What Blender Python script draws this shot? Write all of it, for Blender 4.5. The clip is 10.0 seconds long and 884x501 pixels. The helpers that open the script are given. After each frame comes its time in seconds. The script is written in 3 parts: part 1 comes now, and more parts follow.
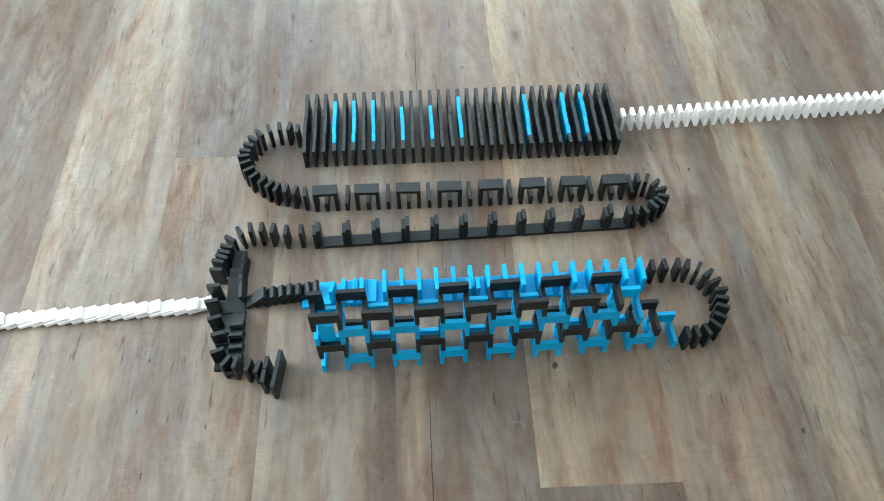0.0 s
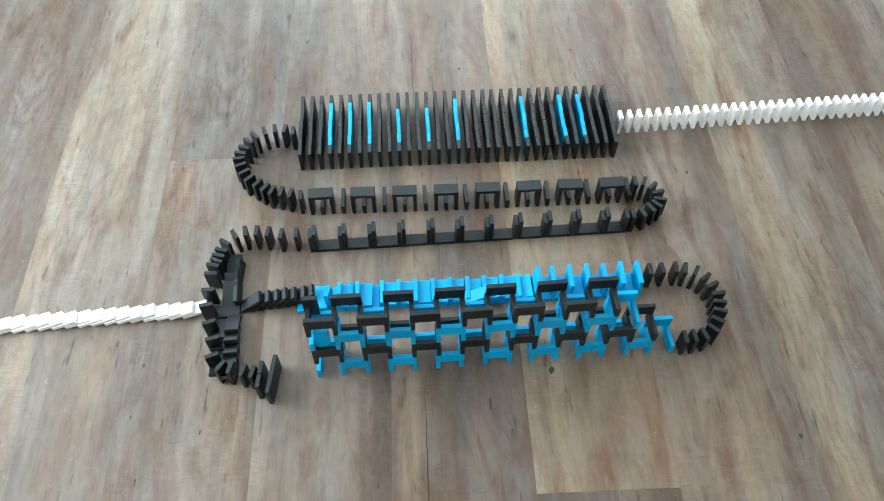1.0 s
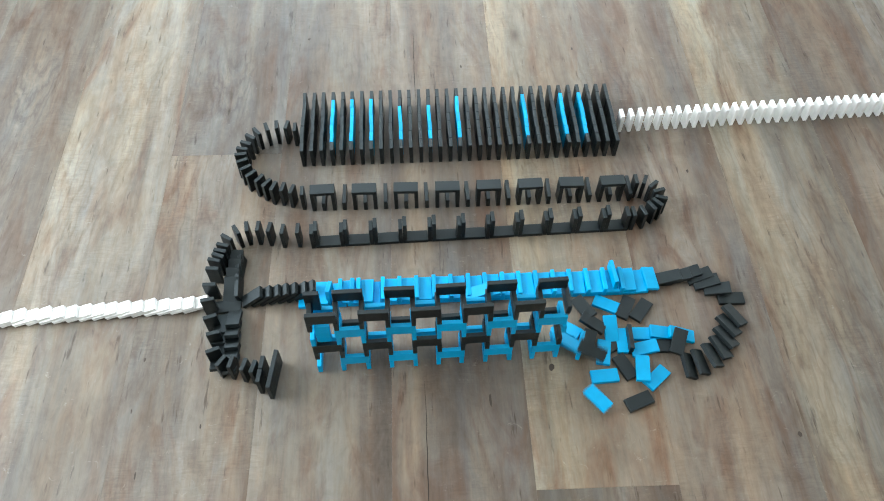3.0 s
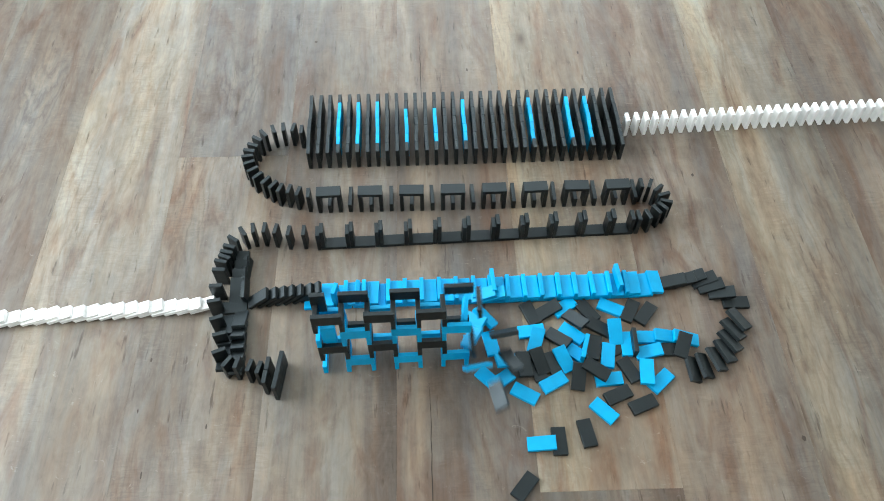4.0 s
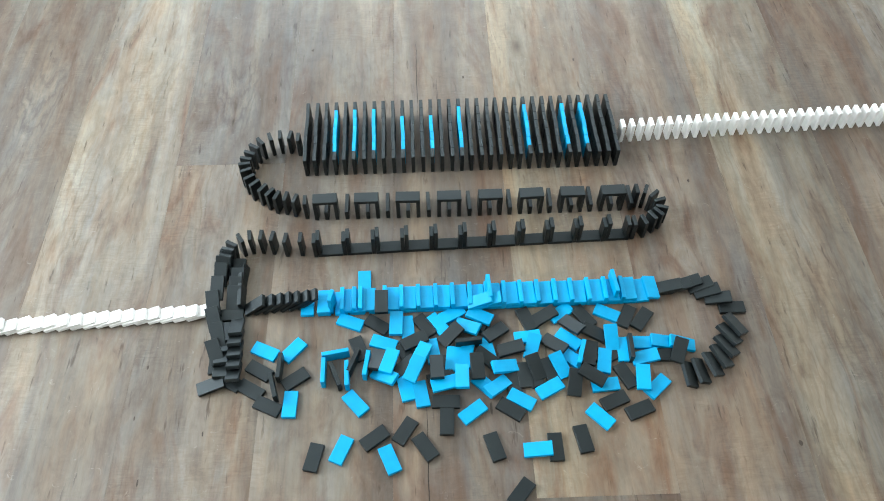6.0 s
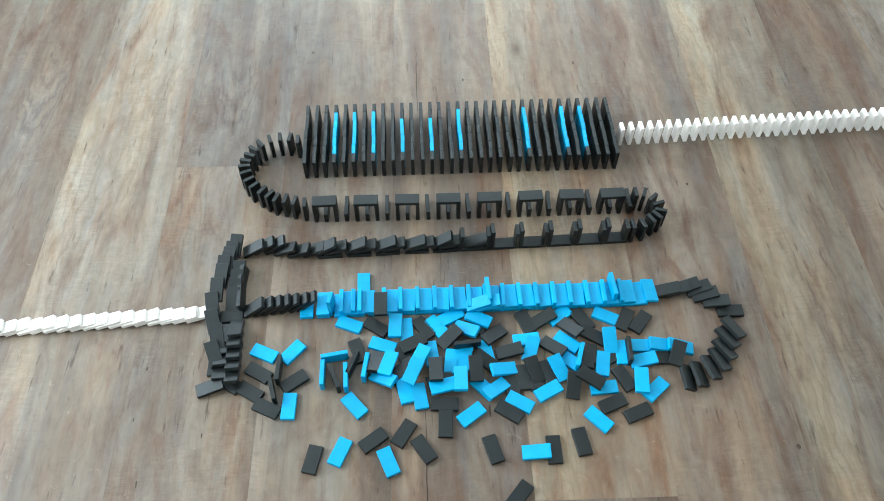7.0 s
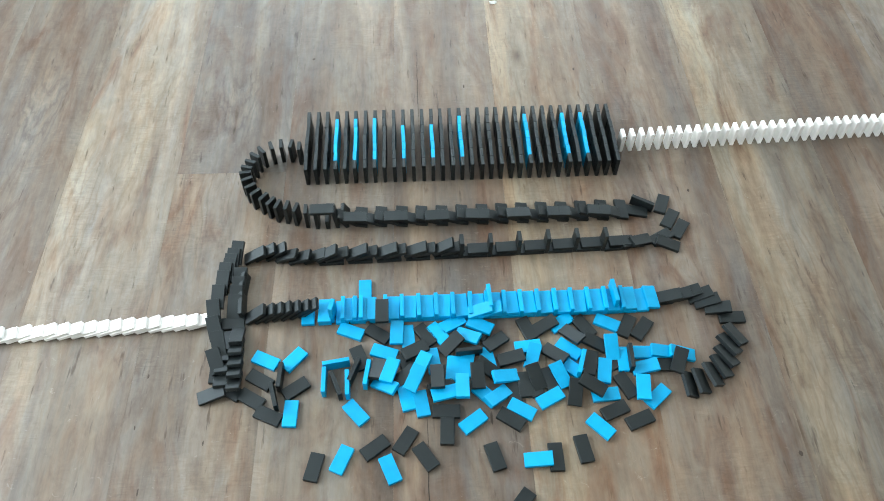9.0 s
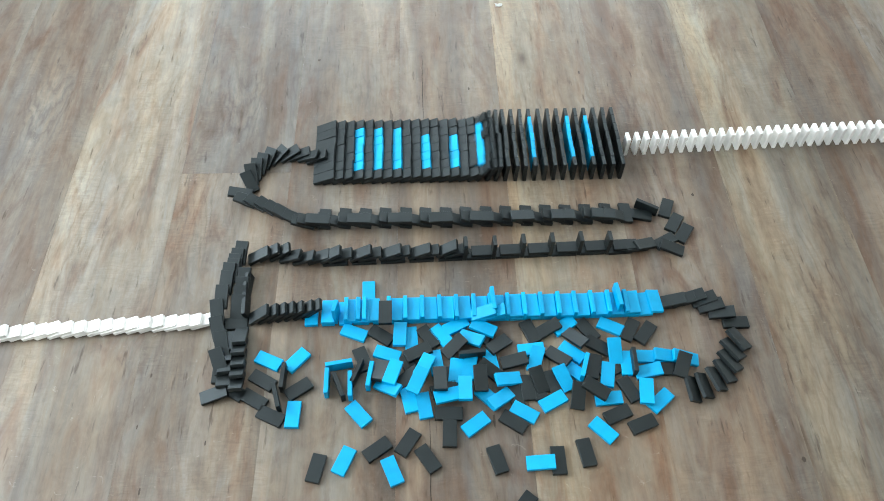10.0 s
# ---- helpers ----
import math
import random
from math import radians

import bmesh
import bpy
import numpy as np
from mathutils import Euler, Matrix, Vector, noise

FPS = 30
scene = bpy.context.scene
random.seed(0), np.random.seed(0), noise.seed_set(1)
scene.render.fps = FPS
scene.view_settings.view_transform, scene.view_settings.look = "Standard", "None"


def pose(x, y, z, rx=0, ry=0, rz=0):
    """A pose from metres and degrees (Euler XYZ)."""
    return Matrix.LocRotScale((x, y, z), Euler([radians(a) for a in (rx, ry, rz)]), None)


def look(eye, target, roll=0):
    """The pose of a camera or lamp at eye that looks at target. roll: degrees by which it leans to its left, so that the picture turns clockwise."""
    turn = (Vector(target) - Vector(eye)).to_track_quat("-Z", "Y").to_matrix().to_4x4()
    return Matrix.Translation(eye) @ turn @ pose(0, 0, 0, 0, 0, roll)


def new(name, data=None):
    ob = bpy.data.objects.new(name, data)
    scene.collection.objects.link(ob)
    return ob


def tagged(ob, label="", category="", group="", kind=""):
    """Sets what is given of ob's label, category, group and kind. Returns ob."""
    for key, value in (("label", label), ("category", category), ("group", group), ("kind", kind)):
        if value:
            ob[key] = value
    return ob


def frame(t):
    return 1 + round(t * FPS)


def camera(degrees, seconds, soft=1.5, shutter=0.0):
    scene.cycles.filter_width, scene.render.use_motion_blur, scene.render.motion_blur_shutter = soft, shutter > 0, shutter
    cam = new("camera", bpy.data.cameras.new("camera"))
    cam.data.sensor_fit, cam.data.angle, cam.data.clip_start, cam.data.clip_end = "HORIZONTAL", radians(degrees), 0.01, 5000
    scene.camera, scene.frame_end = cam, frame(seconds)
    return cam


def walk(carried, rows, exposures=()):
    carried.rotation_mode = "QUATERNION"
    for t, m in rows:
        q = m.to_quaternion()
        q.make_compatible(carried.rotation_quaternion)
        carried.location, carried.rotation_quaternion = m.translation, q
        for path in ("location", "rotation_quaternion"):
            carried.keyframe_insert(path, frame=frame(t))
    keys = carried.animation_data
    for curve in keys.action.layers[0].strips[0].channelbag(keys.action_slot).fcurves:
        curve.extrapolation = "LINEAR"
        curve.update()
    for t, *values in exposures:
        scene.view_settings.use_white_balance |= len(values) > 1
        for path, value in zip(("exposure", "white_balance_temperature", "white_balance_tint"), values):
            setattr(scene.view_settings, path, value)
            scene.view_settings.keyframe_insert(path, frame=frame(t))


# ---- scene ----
# The camera is held by hand about 1.2 m over a floor, looking down at a run of dominoes.
# Rows: seconds, x, y, z, tilt below the horizon, turn to the right, lean.
cam = camera(59.64, 10.0, soft=1.0, shutter=0.5)
PATH = [
    (0.0, 0.2282, -1.0768, 1.2325, 55.398, 3.158, 0.007),
    (0.5, 0.2330, -1.0712, 1.2311, 55.443, 3.042, 0.009),
    (1.0, 0.2327, -1.0637, 1.2320, 55.550, 3.386, 0.199),
    (1.5, 0.2325, -1.0603, 1.2326, 55.615, 3.507, 0.470),
    (2.0, 0.2318, -1.0646, 1.2326, 55.607, 3.500, 0.486),
    (2.5, 0.2306, -1.0682, 1.2304, 55.571, 3.650, 0.659),
    (4.0, 0.2266, -1.0733, 1.2358, 55.375, 2.944, 0.541),
    (4.5, 0.2288, -1.0745, 1.2382, 55.184, 2.775, 0.395),
    (5.0, 0.2326, -1.0755, 1.2374, 55.072, 2.794, 0.183),
    (5.5, 0.2353, -1.0788, 1.2342, 54.826, 2.782, 0.072),
    (7.0, 0.2353, -1.0785, 1.2393, 54.636, 2.921, 0.437),
    (7.5, 0.2394, -1.0786, 1.2383, 54.447, 2.795, 0.176),
    (8.0, 0.2381, -1.0770, 1.2396, 54.372, 2.872, 0.142),
    (8.5, 0.2357, -1.0753, 1.2411, 54.322, 2.920, 0.133),
    (9.0, 0.2319, -1.0745, 1.2416, 54.306, 2.980, 0.424),
    (9.5, 0.2308, -1.0729, 1.2421, 54.310, 2.887, 0.504),
    (10.0, 0.2281, -1.0735, 1.2416, 54.183, 2.736, 0.782),
]
walk(cam, [(t, pose(x, y, z, 90 - tilt, 0, -turn) @ pose(0, 0, 0, 0, 0, lean)) for t, x, y, z, tilt, turn, lean in PATH],
     exposures=[(0.0, 0.11, 6250, 8), (4.0, 0.08, 6300, 8), (10.0, 0.03, 6380, 8)])

# ---- world and light: grey daylight through two windows of the room ----
world = bpy.data.worlds.new("sky")
scene.world = world
world.use_nodes = True
wn = world.node_tree
sky = wn.nodes.new("ShaderNodeTexSky")
sky.sky_type, sky.sun_disc = "NISHITA", False
sky.sun_elevation, sky.sun_rotation = radians(40), radians(200)
wn.links.new(sky.outputs[0], wn.nodes["Background"].inputs[0])
wn.nodes["Background"].inputs[1].default_value = 0.1


def window_light(name, eye, target, wide, high, watts, colour):
    data = bpy.data.lights.new(name, "AREA")
    data.shape, data.size, data.size_y, data.energy, data.color = "RECTANGLE", wide, high, watts, colour
    ob = new(name, data)
    ob.matrix_world = look(eye, target)
    return ob


window_light("window_daylight", (0.3, 3.36, 1.55), (0.3, 0.0, 1.3), 3.6, 1.6, 122, (0.84, 0.94, 1.0))
window_light("side_window_daylight", (-2.16, 0.1, 1.5), (0.0, 0.1, 1.3), 1.9, 1.4, 146, (0.88, 0.95, 1.0))

# ---- materials ----


def material(name):
    m = bpy.data.materials.new(name)
    m.use_nodes = True
    return m, m.node_tree, m.node_tree.nodes["Principled BSDF"]


def link(tree, a, b):
    tree.links.new(a, b)


def ramp(tree, source, stops):
    r = tree.nodes.new("ShaderNodeValToRGB")
    e = r.color_ramp.elements
    while len(e) < len(stops):
        e.new(0.5)
    for k, (at, c) in zip(e, stops):
        k.position, k.color = at, (*c, 1)
    link(tree, source, r.inputs[0])
    return r.outputs[0]


def noise_tex(tree, vec, scale, detail=4, rough=0.6, distort=0.0):
    n = tree.nodes.new("ShaderNodeTexNoise")
    n.inputs["Scale"].default_value, n.inputs["Detail"].default_value = scale, detail
    n.inputs["Roughness"].default_value, n.inputs["Distortion"].default_value = rough, distort
    link(tree, vec, n.inputs["Vector"])
    return n.outputs[0]


def stretch(tree, vec, sx, sy, sz):
    n = tree.nodes.new("ShaderNodeMapping")
    n.inputs["Scale"].default_value = (sx, sy, sz)
    link(tree, vec, n.inputs[0])
    return n.outputs[0]


def mix(tree, kind, fac, a, b):
    n = tree.nodes.new("ShaderNodeMix")
    n.data_type, n.blend_type = "RGBA", kind
    for value, sock in ((fac, n.inputs[0]), (a, n.inputs[6]), (b, n.inputs[7])):
        if isinstance(value, (int, float)):
            sock.default_value = value
        elif isinstance(value, tuple):
            sock.default_value = (*value, 1)
        else:
            link(tree, value, sock)
    return n.outputs[2]


def math_node(tree, op, a, b):
    n = tree.nodes.new("ShaderNodeMath")
    n.operation = op
    for value, sock in ((a, n.inputs[0]), (b, n.inputs[1])):
        if isinstance(value, (int, float)):
            sock.default_value = value
        else:
            link(tree, value, sock)
    return n.outputs[0]


def bump(tree, height, strength, distance, bsdf):
    n = tree.nodes.new("ShaderNodeBump")
    n.inputs["Strength"].default_value, n.inputs["Distance"].default_value = strength, distance
    link(tree, height, n.inputs["Height"])
    link(tree, n.outputs[0], bsdf.inputs["Normal"])


def plastic(name, colour, rough, level=0.5, gloss=(1.0, 1.0, 1.0)):
    """Moulded domino plastic: a faint change of tone from piece to piece, smudges and fine grain."""
    m, tree, bsdf = material(name)
    info = tree.nodes.new("ShaderNodeObjectInfo")
    co = tree.nodes.new("ShaderNodeTexCoord").outputs["Object"]
    each = ramp(tree, info.outputs["Random"], [(0.0, (0.86, 0.86, 0.86)), (1.0, (1.12, 1.12, 1.12))])
    smudge = ramp(tree, noise_tex(tree, co, 60, 3), [(0.3, (0.93, 0.93, 0.93)), (0.7, (1.06, 1.06, 1.06))])
    c = mix(tree, "MULTIPLY", 1.0, mix(tree, "MULTIPLY", 1.0, colour, each), smudge)
    link(tree, c, bsdf.inputs["Base Color"])
    r = ramp(tree, noise_tex(tree, co, 90, 4), [(0.3, (rough - 0.06,) * 3), (0.7, (rough + 0.08,) * 3)])
    link(tree, r, bsdf.inputs["Roughness"])
    bsdf.inputs["Specular IOR Level"].default_value = level
    bsdf.inputs["Specular Tint"].default_value = (*gloss, 1)
    bump(tree, noise_tex(tree, co, 900, 2), 0.03, 0.0003, bsdf)
    return m


# the planks run a little off the y axis, by LAY degrees; tone across them: x, tone, red, blue
LAY = -0.66
STRIPS = [(-0.95, 0.90, 1.0, 1.0), (-0.74, 0.88, 1.0, 1.0), (-0.56, 0.88, 1.03, 0.97), (-0.49, 1.12, 1.0, 0.96), (-0.44, 0.94, 0.99, 1.02),
          (-0.38, 1.10, 1.0, 0.97), (-0.30, 0.90, 1.0, 1.02), (-0.22, 0.95, 1.0, 1.02), (-0.14, 0.98, 1.03, 0.98), (-0.06, 1.04, 1.0, 1.0),
          (0.00, 0.95, 1.02, 0.98), (0.07, 1.10, 1.0, 0.97), (0.12, 0.98, 1.0, 1.0), (0.20, 1.06, 1.02, 0.97), (0.30, 0.93, 1.0, 1.0),
          (0.38, 0.98, 1.02, 0.99), (0.45, 1.08, 1.0, 0.95), (0.58, 0.98, 1.0, 1.0), (0.68, 0.96, 1.04, 0.96), (0.76, 1.06, 1.05, 0.95),
          (0.84, 0.92, 0.99, 1.02), (0.91, 1.12, 1.0, 0.95), (0.99, 0.96, 1.0, 1.0), (1.08, 0.86, 1.0, 1.0), (1.18, 0.88, 1.04, 0.98), (1.40, 1.0, 1.0, 1.0)]


def wood():
    """Printed wood-look vinyl: long streaks, cathedral grain, knots and worn patches; tone from the plank's own colour."""
    m, tree, bsdf = material("wood_vinyl")
    info = tree.nodes.new("ShaderNodeObjectInfo")
    geo = tree.nodes.new("ShaderNodeNewGeometry")
    shift = tree.nodes.new("ShaderNodeVectorMath")
    shift.operation = "MULTIPLY_ADD"
    spread = tree.nodes.new("ShaderNodeCombineXYZ")
    for s in spread.inputs:
        link(tree, info.outputs["Random"], s)
    link(tree, spread.outputs[0], shift.inputs[0])
    shift.inputs[1].default_value = (7.3, 11.9, 5.1)
    link(tree, geo.outputs["Position"], shift.inputs[2])
    co = shift.outputs[0]
    # broad bands along the plank, as if several narrower boards were printed on it
    bands = noise_tex(tree, stretch(tree, co, 10.0, 0.8, 1), 1.0, 3, 0.55, 0.5)
    base = ramp(tree, bands, [(0.28, (0.084, 0.065, 0.050)), (0.43, (0.128, 0.102, 0.079)),
                              (0.55, (0.194, 0.162, 0.125)), (0.72, (0.290, 0.250, 0.192))])
    # washed-out grey patches
    worn = noise_tex(tree, stretch(tree, co, 7.0, 3.0, 1), 1.0, 6, 0.68, 0.8)
    base = mix(tree, "MIX", ramp(tree, worn, [(0.38, (0.05,) * 3), (0.66, (0.6,) * 3)]), base, (0.200, 0.176, 0.150))
    # reddish brown stains
    stain = ramp(tree, noise_tex(tree, stretch(tree, co, 10.0, 2.4, 1), 1.0, 5, 0.62, 1.4), [(0.49, (0, 0, 0)), (0.68, (0.85, 0.85, 0.85))])
    base = mix(tree, "MIX", stain, base, (0.126, 0.076, 0.050))
    # warm and cool clouds a few centimetres wide
    cloud = noise_tex(tree, stretch(tree, co, 17.0, 4.0, 1), 1.0, 6, 0.66, 1.4)
    base = mix(tree, "MULTIPLY", 0.85, base, ramp(tree, cloud, [(0.30, (0.76, 0.68, 0.62)), (0.46, (1.0, 0.96, 0.92)), (0.56, (1.0, 1.03, 1.06)), (0.72, (1.20, 1.18, 1.14))]))
    # mottling across the grain
    mottle = noise_tex(tree, stretch(tree, co, 34.0, 22.0, 1), 1.0, 5, 0.7, 0.6)
    base = mix(tree, "MULTIPLY", 0.5, base, ramp(tree, mottle, [(0.30, (0.68, 0.66, 0.64)), (0.5, (1, 1, 1)), (0.70, (1.24, 1.24, 1.23))]))
    # tan and slate tints that run along the print
    tint = noise_tex(tree, stretch(tree, co, 13.0, 1.5, 1), 1.0, 4, 0.6, 1.1)
    base = mix(tree, "MULTIPLY", 0.55, base, ramp(tree, tint, [(0.34, (1.13, 0.98, 0.86)), (0.5, (1, 1, 1)), (0.66, (0.90, 1.0, 1.15))]))
    # long streaks
    streak = noise_tex(tree, stretch(tree, co, 75.0, 2.6, 1), 1.0, 4, 0.6, 0.3)
    base = mix(tree, "MULTIPLY", 0.34, base, ramp(tree, streak, [(0.30, (0.74, 0.72, 0.70)), (0.48, (1, 1, 1)), (0.72, (1.15, 1.15, 1.14))]))
    # cathedral figure
    wave = tree.nodes.new("ShaderNodeTexWave")
    wave.wave_type, wave.rings_direction = "RINGS", "SPHERICAL"
    wave.inputs["Scale"].default_value, wave.inputs["Distortion"].default_value = 2.2, 11.0
    wave.inputs["Detail"].default_value, wave.inputs["Detail Scale"].default_value = 4.0, 2.2
    link(tree, stretch(tree, co, 7.0, 1.7, 1), wave.inputs["Vector"])
    figure = ramp(tree, wave.outputs["Color"], [(0.0, (0.85, 0.82, 0.80)), (0.30, (1.0, 1.0, 1.0)), (1.0, (1.04, 1.04, 1.04))])
    some = ramp(tree, noise_tex(tree, stretch(tree, co, 4.0, 2.0, 1), 1.0, 2), [(0.47, (0, 0, 0)), (0.62, (0.9, 0.9, 0.9))])
    base = mix(tree, "MULTIPLY", some, base, figure)
    # two large curled figures in the dark boards
    for cx, cy in ((-0.172, 0.245), (-0.615, 0.245)):
        place = tree.nodes.new("ShaderNodeMapping")
        place.inputs["Location"].default_value, place.inputs["Scale"].default_value = (-cx * 15, -cy * 5.2, 0), (15, 5.2, 0)
        link(tree, geo.outputs["Position"], place.inputs[0])
        far = tree.nodes.new("ShaderNodeVectorMath")
        far.operation = "LENGTH"
        link(tree, place.outputs[0], far.inputs[0])
        split = tree.nodes.new("ShaderNodeSeparateXYZ")
        link(tree, place.outputs[0], split.inputs[0])
        u = math_node(tree, "ADD", split.outputs[0], math_node(tree, "MULTIPLY", noise_tex(tree, place.outputs[0], 2.2, 2), 0.5))
        u = math_node(tree, "SUBTRACT", u, 0.25)
        h = math_node(tree, "SUBTRACT", split.outputs[1], math_node(tree, "MULTIPLY", math_node(tree, "MULTIPLY", u, u), 1.7))
        h = math_node(tree, "ADD", h, math_node(tree, "MULTIPLY", noise_tex(tree, place.outputs[0], 3.5, 5, 0.65, 0.6), 0.8))
        curl = math_node(tree, "ADD", math_node(tree, "MULTIPLY", math_node(tree, "SINE", math_node(tree, "MULTIPLY", h, 15.0), 0.0), 0.5), 0.5)
        lines = ramp(tree, curl, [(0.0, (0.62, 0.59, 0.57)), (0.30, (0.97, 0.96, 0.95)), (0.85, (1.02, 1.02, 1.02)), (1.0, (1.25, 1.22, 1.17))])
        base = mix(tree, "MULTIPLY", ramp(tree, far.outputs["Value"], [(0.45, (0.6, 0.6, 0.6)), (1.0, (0, 0, 0))]), base, lines)
    # fine grain and short dark pores
    grain = noise_tex(tree, stretch(tree, co, 210.0, 14.0, 1), 1.0, 5, 0.7)
    base = mix(tree, "MULTIPLY", 0.34, base, ramp(tree, grain, [(0.30, (0.66, 0.64, 0.62)), (0.5, (1, 1, 1)), (0.72, (1.18, 1.18, 1.17))]))
    pores = noise_tex(tree, stretch(tree, co, 95.0, 12.0, 1), 1.0, 3, 0.6)
    base = mix(tree, "MULTIPLY", 0.8, base, ramp(tree, pores, [(0.27, (0.40, 0.35, 0.31)), (0.36, (1, 1, 1))]))
    # pale scuffs
    scuff = noise_tex(tree, stretch(tree, co, 46.0, 62.0, 1), 1.0, 4, 0.75, 1.0)
    base = mix(tree, "MIX", ramp(tree, scuff, [(0.64, (0, 0, 0)), (0.72, (0.35, 0.35, 0.35))]), base, (0.33, 0.30, 0.26))
    knots = tree.nodes.new("ShaderNodeTexVoronoi")
    knots.inputs["Scale"].default_value = 1.0
    link(tree, stretch(tree, co, 6.5, 2.6, 0.01), knots.inputs["Vector"])
    base = mix(tree, "MULTIPLY", 0.9, base, ramp(tree, knots.outputs["Distance"], [(0.02, (0.35, 0.28, 0.23)), (0.07, (0.8, 0.75, 0.7)), (0.14, (1, 1, 1))]))
    # the print's own broad strips: pale sapwood beside dark heartwood, with wavering edges
    turned = tree.nodes.new("ShaderNodeMapping")
    turned.inputs["Rotation"].default_value = (0, 0, radians(-LAY))
    link(tree, geo.outputs["Position"], turned.inputs[0])
    across = tree.nodes.new("ShaderNodeSeparateXYZ")
    link(tree, turned.outputs[0], across.inputs[0])
    waver = noise_tex(tree, stretch(tree, geo.outputs["Position"], 9.0, 2.2, 1), 1.0, 4, 0.6, 0.6)
    at = math_node(tree, "ADD", across.outputs[0], math_node(tree, "MULTIPLY", math_node(tree, "SUBTRACT", waver, 0.5), 0.11))
    at = math_node(tree, "DIVIDE", math_node(tree, "ADD", at, 1.0), 2.5)
    base = mix(tree, "MULTIPLY", 1.0, base, ramp(tree, at, [((x + 1.0) / 2.5, (v * r, v, v * b)) for x, v, r, b in STRIPS]))
    # cross-grain scrapes of the hand-worked look
    scrape = noise_tex(tree, stretch(tree, co, 26.0, 120.0, 1), 1.0, 4, 0.65, 1.6)
    where = ramp(tree, noise_tex(tree, stretch(tree, co, 9.0, 5.0, 1), 1.0, 2), [(0.46, (0, 0, 0)), (0.60, (0.55, 0.55, 0.55))])
    base = mix(tree, "MULTIPLY", where, base, ramp(tree, scrape, [(0.32, (0.78, 0.76, 0.74)), (0.5, (1, 1, 1)), (0.68, (1.18, 1.18, 1.17))]))
    base = mix(tree, "MULTIPLY", 1.0, base, info.outputs["Color"])
    base = mix(tree, "MULTIPLY", 1.0, base, (0.965, 1.0, 1.045))
    link(tree, base, bsdf.inputs["Base Color"])
    rough = ramp(tree, worn, [(0.3, (0.38,) * 3), (0.7, (0.52,) * 3)])
    link(tree, rough, bsdf.inputs["Roughness"])
    bsdf.inputs["Specular IOR Level"].default_value = 0.32
    bump(tree, grain, 0.25, 0.0006, bsdf)
    return m


def plain(name, colour, rough, grain_scale=40, depth=0.001):
    m, tree, bsdf = material(name)
    co = tree.nodes.new("ShaderNodeTexCoord").outputs["Object"]
    c = mix(tree, "MULTIPLY", 1.0, colour, ramp(tree, noise_tex(tree, co, 2.5, 5), [(0.3, (0.94,) * 3), (0.7, (1.03,) * 3)]))
    link(tree, c, bsdf.inputs["Base Color"])
    bsdf.inputs["Roughness"].default_value = rough
    bump(tree, noise_tex(tree, co, grain_scale, 3), 0.2, depth, bsdf)
    return m


WOOD = wood()
SUBFLOOR = plain("dark_underlay", (0.02, 0.017, 0.014), 0.9)
PAINT = plain("wall_paint", (0.78, 0.77, 0.74), 0.85)
DIM = plain("off_white_paint", (0.74, 0.72, 0.68), 0.85)
FRAME = plain("white_frame_paint", (0.82, 0.82, 0.80), 0.45)
BLACK = plastic("black_plastic", (0.0042, 0.0062, 0.0062), 0.46, 0.50, (0.87, 1.0, 1.06))
BLUE = plastic("blue_plastic", (0.0, 0.350, 0.660), 0.5, 0.3)
WHITE = plastic("white_plastic", (0.88, 0.88, 0.86), 0.45)
glass_mat, glass_tree, glass_bsdf = material("window_glass")
glass_bsdf.inputs["Transmission Weight"].default_value, glass_bsdf.inputs["Roughness"].default_value = 1.0, 0.02

# ---- the room ----


def box(bm, x0, x1, y0, y1, z0, z1):
    vs = [bm.verts.new((x, y, z)) for z in (z0, z1) for x, y in ((x0, y0), (x1, y0), (x1, y1), (x0, y1))]
    for f in ((3, 2, 1, 0), (4, 5, 6, 7), (0, 1, 5, 4), (1, 2, 6, 5), (2, 3, 7, 6), (3, 0, 4, 7)):
        bm.faces.new([vs[i] for i in f])


def mesh_of(name, bm, mat):
    data = bpy.data.meshes.new(name)
    bm.to_mesh(data)
    bm.free()
    data.materials.append(mat)
    return data


def part(name, bm, mat, parent, label=""):
    ob = new(name, mesh_of(name, bm, mat))
    if parent:
        ob.parent = parent
    return tagged(ob, label)


def boxes(name, blocks, mat, parent=None):
    bm = bmesh.new()
    for b in blocks:
        box(bm, *b)
    return part(name, bm, mat, parent)


X0, X1, Y0, Y1, TOP = -2.2, 2.75, -2.7, 3.4, 2.6
floor = boxes("floor", [(X0, X1, Y0, Y1, -0.10, -0.0045)], SUBFLOOR)
tagged(floor, "wood-look vinyl plank floor in worn grey-brown tones", "floor", kind="structure")
wall = boxes("wall_north", [(X0, X1, Y1, Y1 + 0.12, 0, 0.75), (X0, X1, Y1, Y1 + 0.12, 2.35, TOP),
                            (X0, -1.5, Y1, Y1 + 0.12, 0.75, 2.35), (2.1, X1, Y1, Y1 + 0.12, 0.75, 2.35)], PAINT)
tagged(wall, "plain white painted wall with a window", "wall", kind="structure")
wall = boxes("wall_west", [(X0 - 0.12, X0, Y0, Y1, 0, 0.8), (X0 - 0.12, X0, Y0, Y1, 2.2, TOP),
                           (X0 - 0.12, X0, Y0, -0.85, 0.8, 2.2), (X0 - 0.12, X0, 1.05, Y1, 0.8, 2.2)], PAINT)
tagged(wall, "plain white painted wall with a window", "wall", kind="structure")
tagged(boxes("wall_east", [(X1, X1 + 0.12, Y0, Y1, 0, TOP)], DIM), "plain off-white painted wall", "wall", kind="structure")
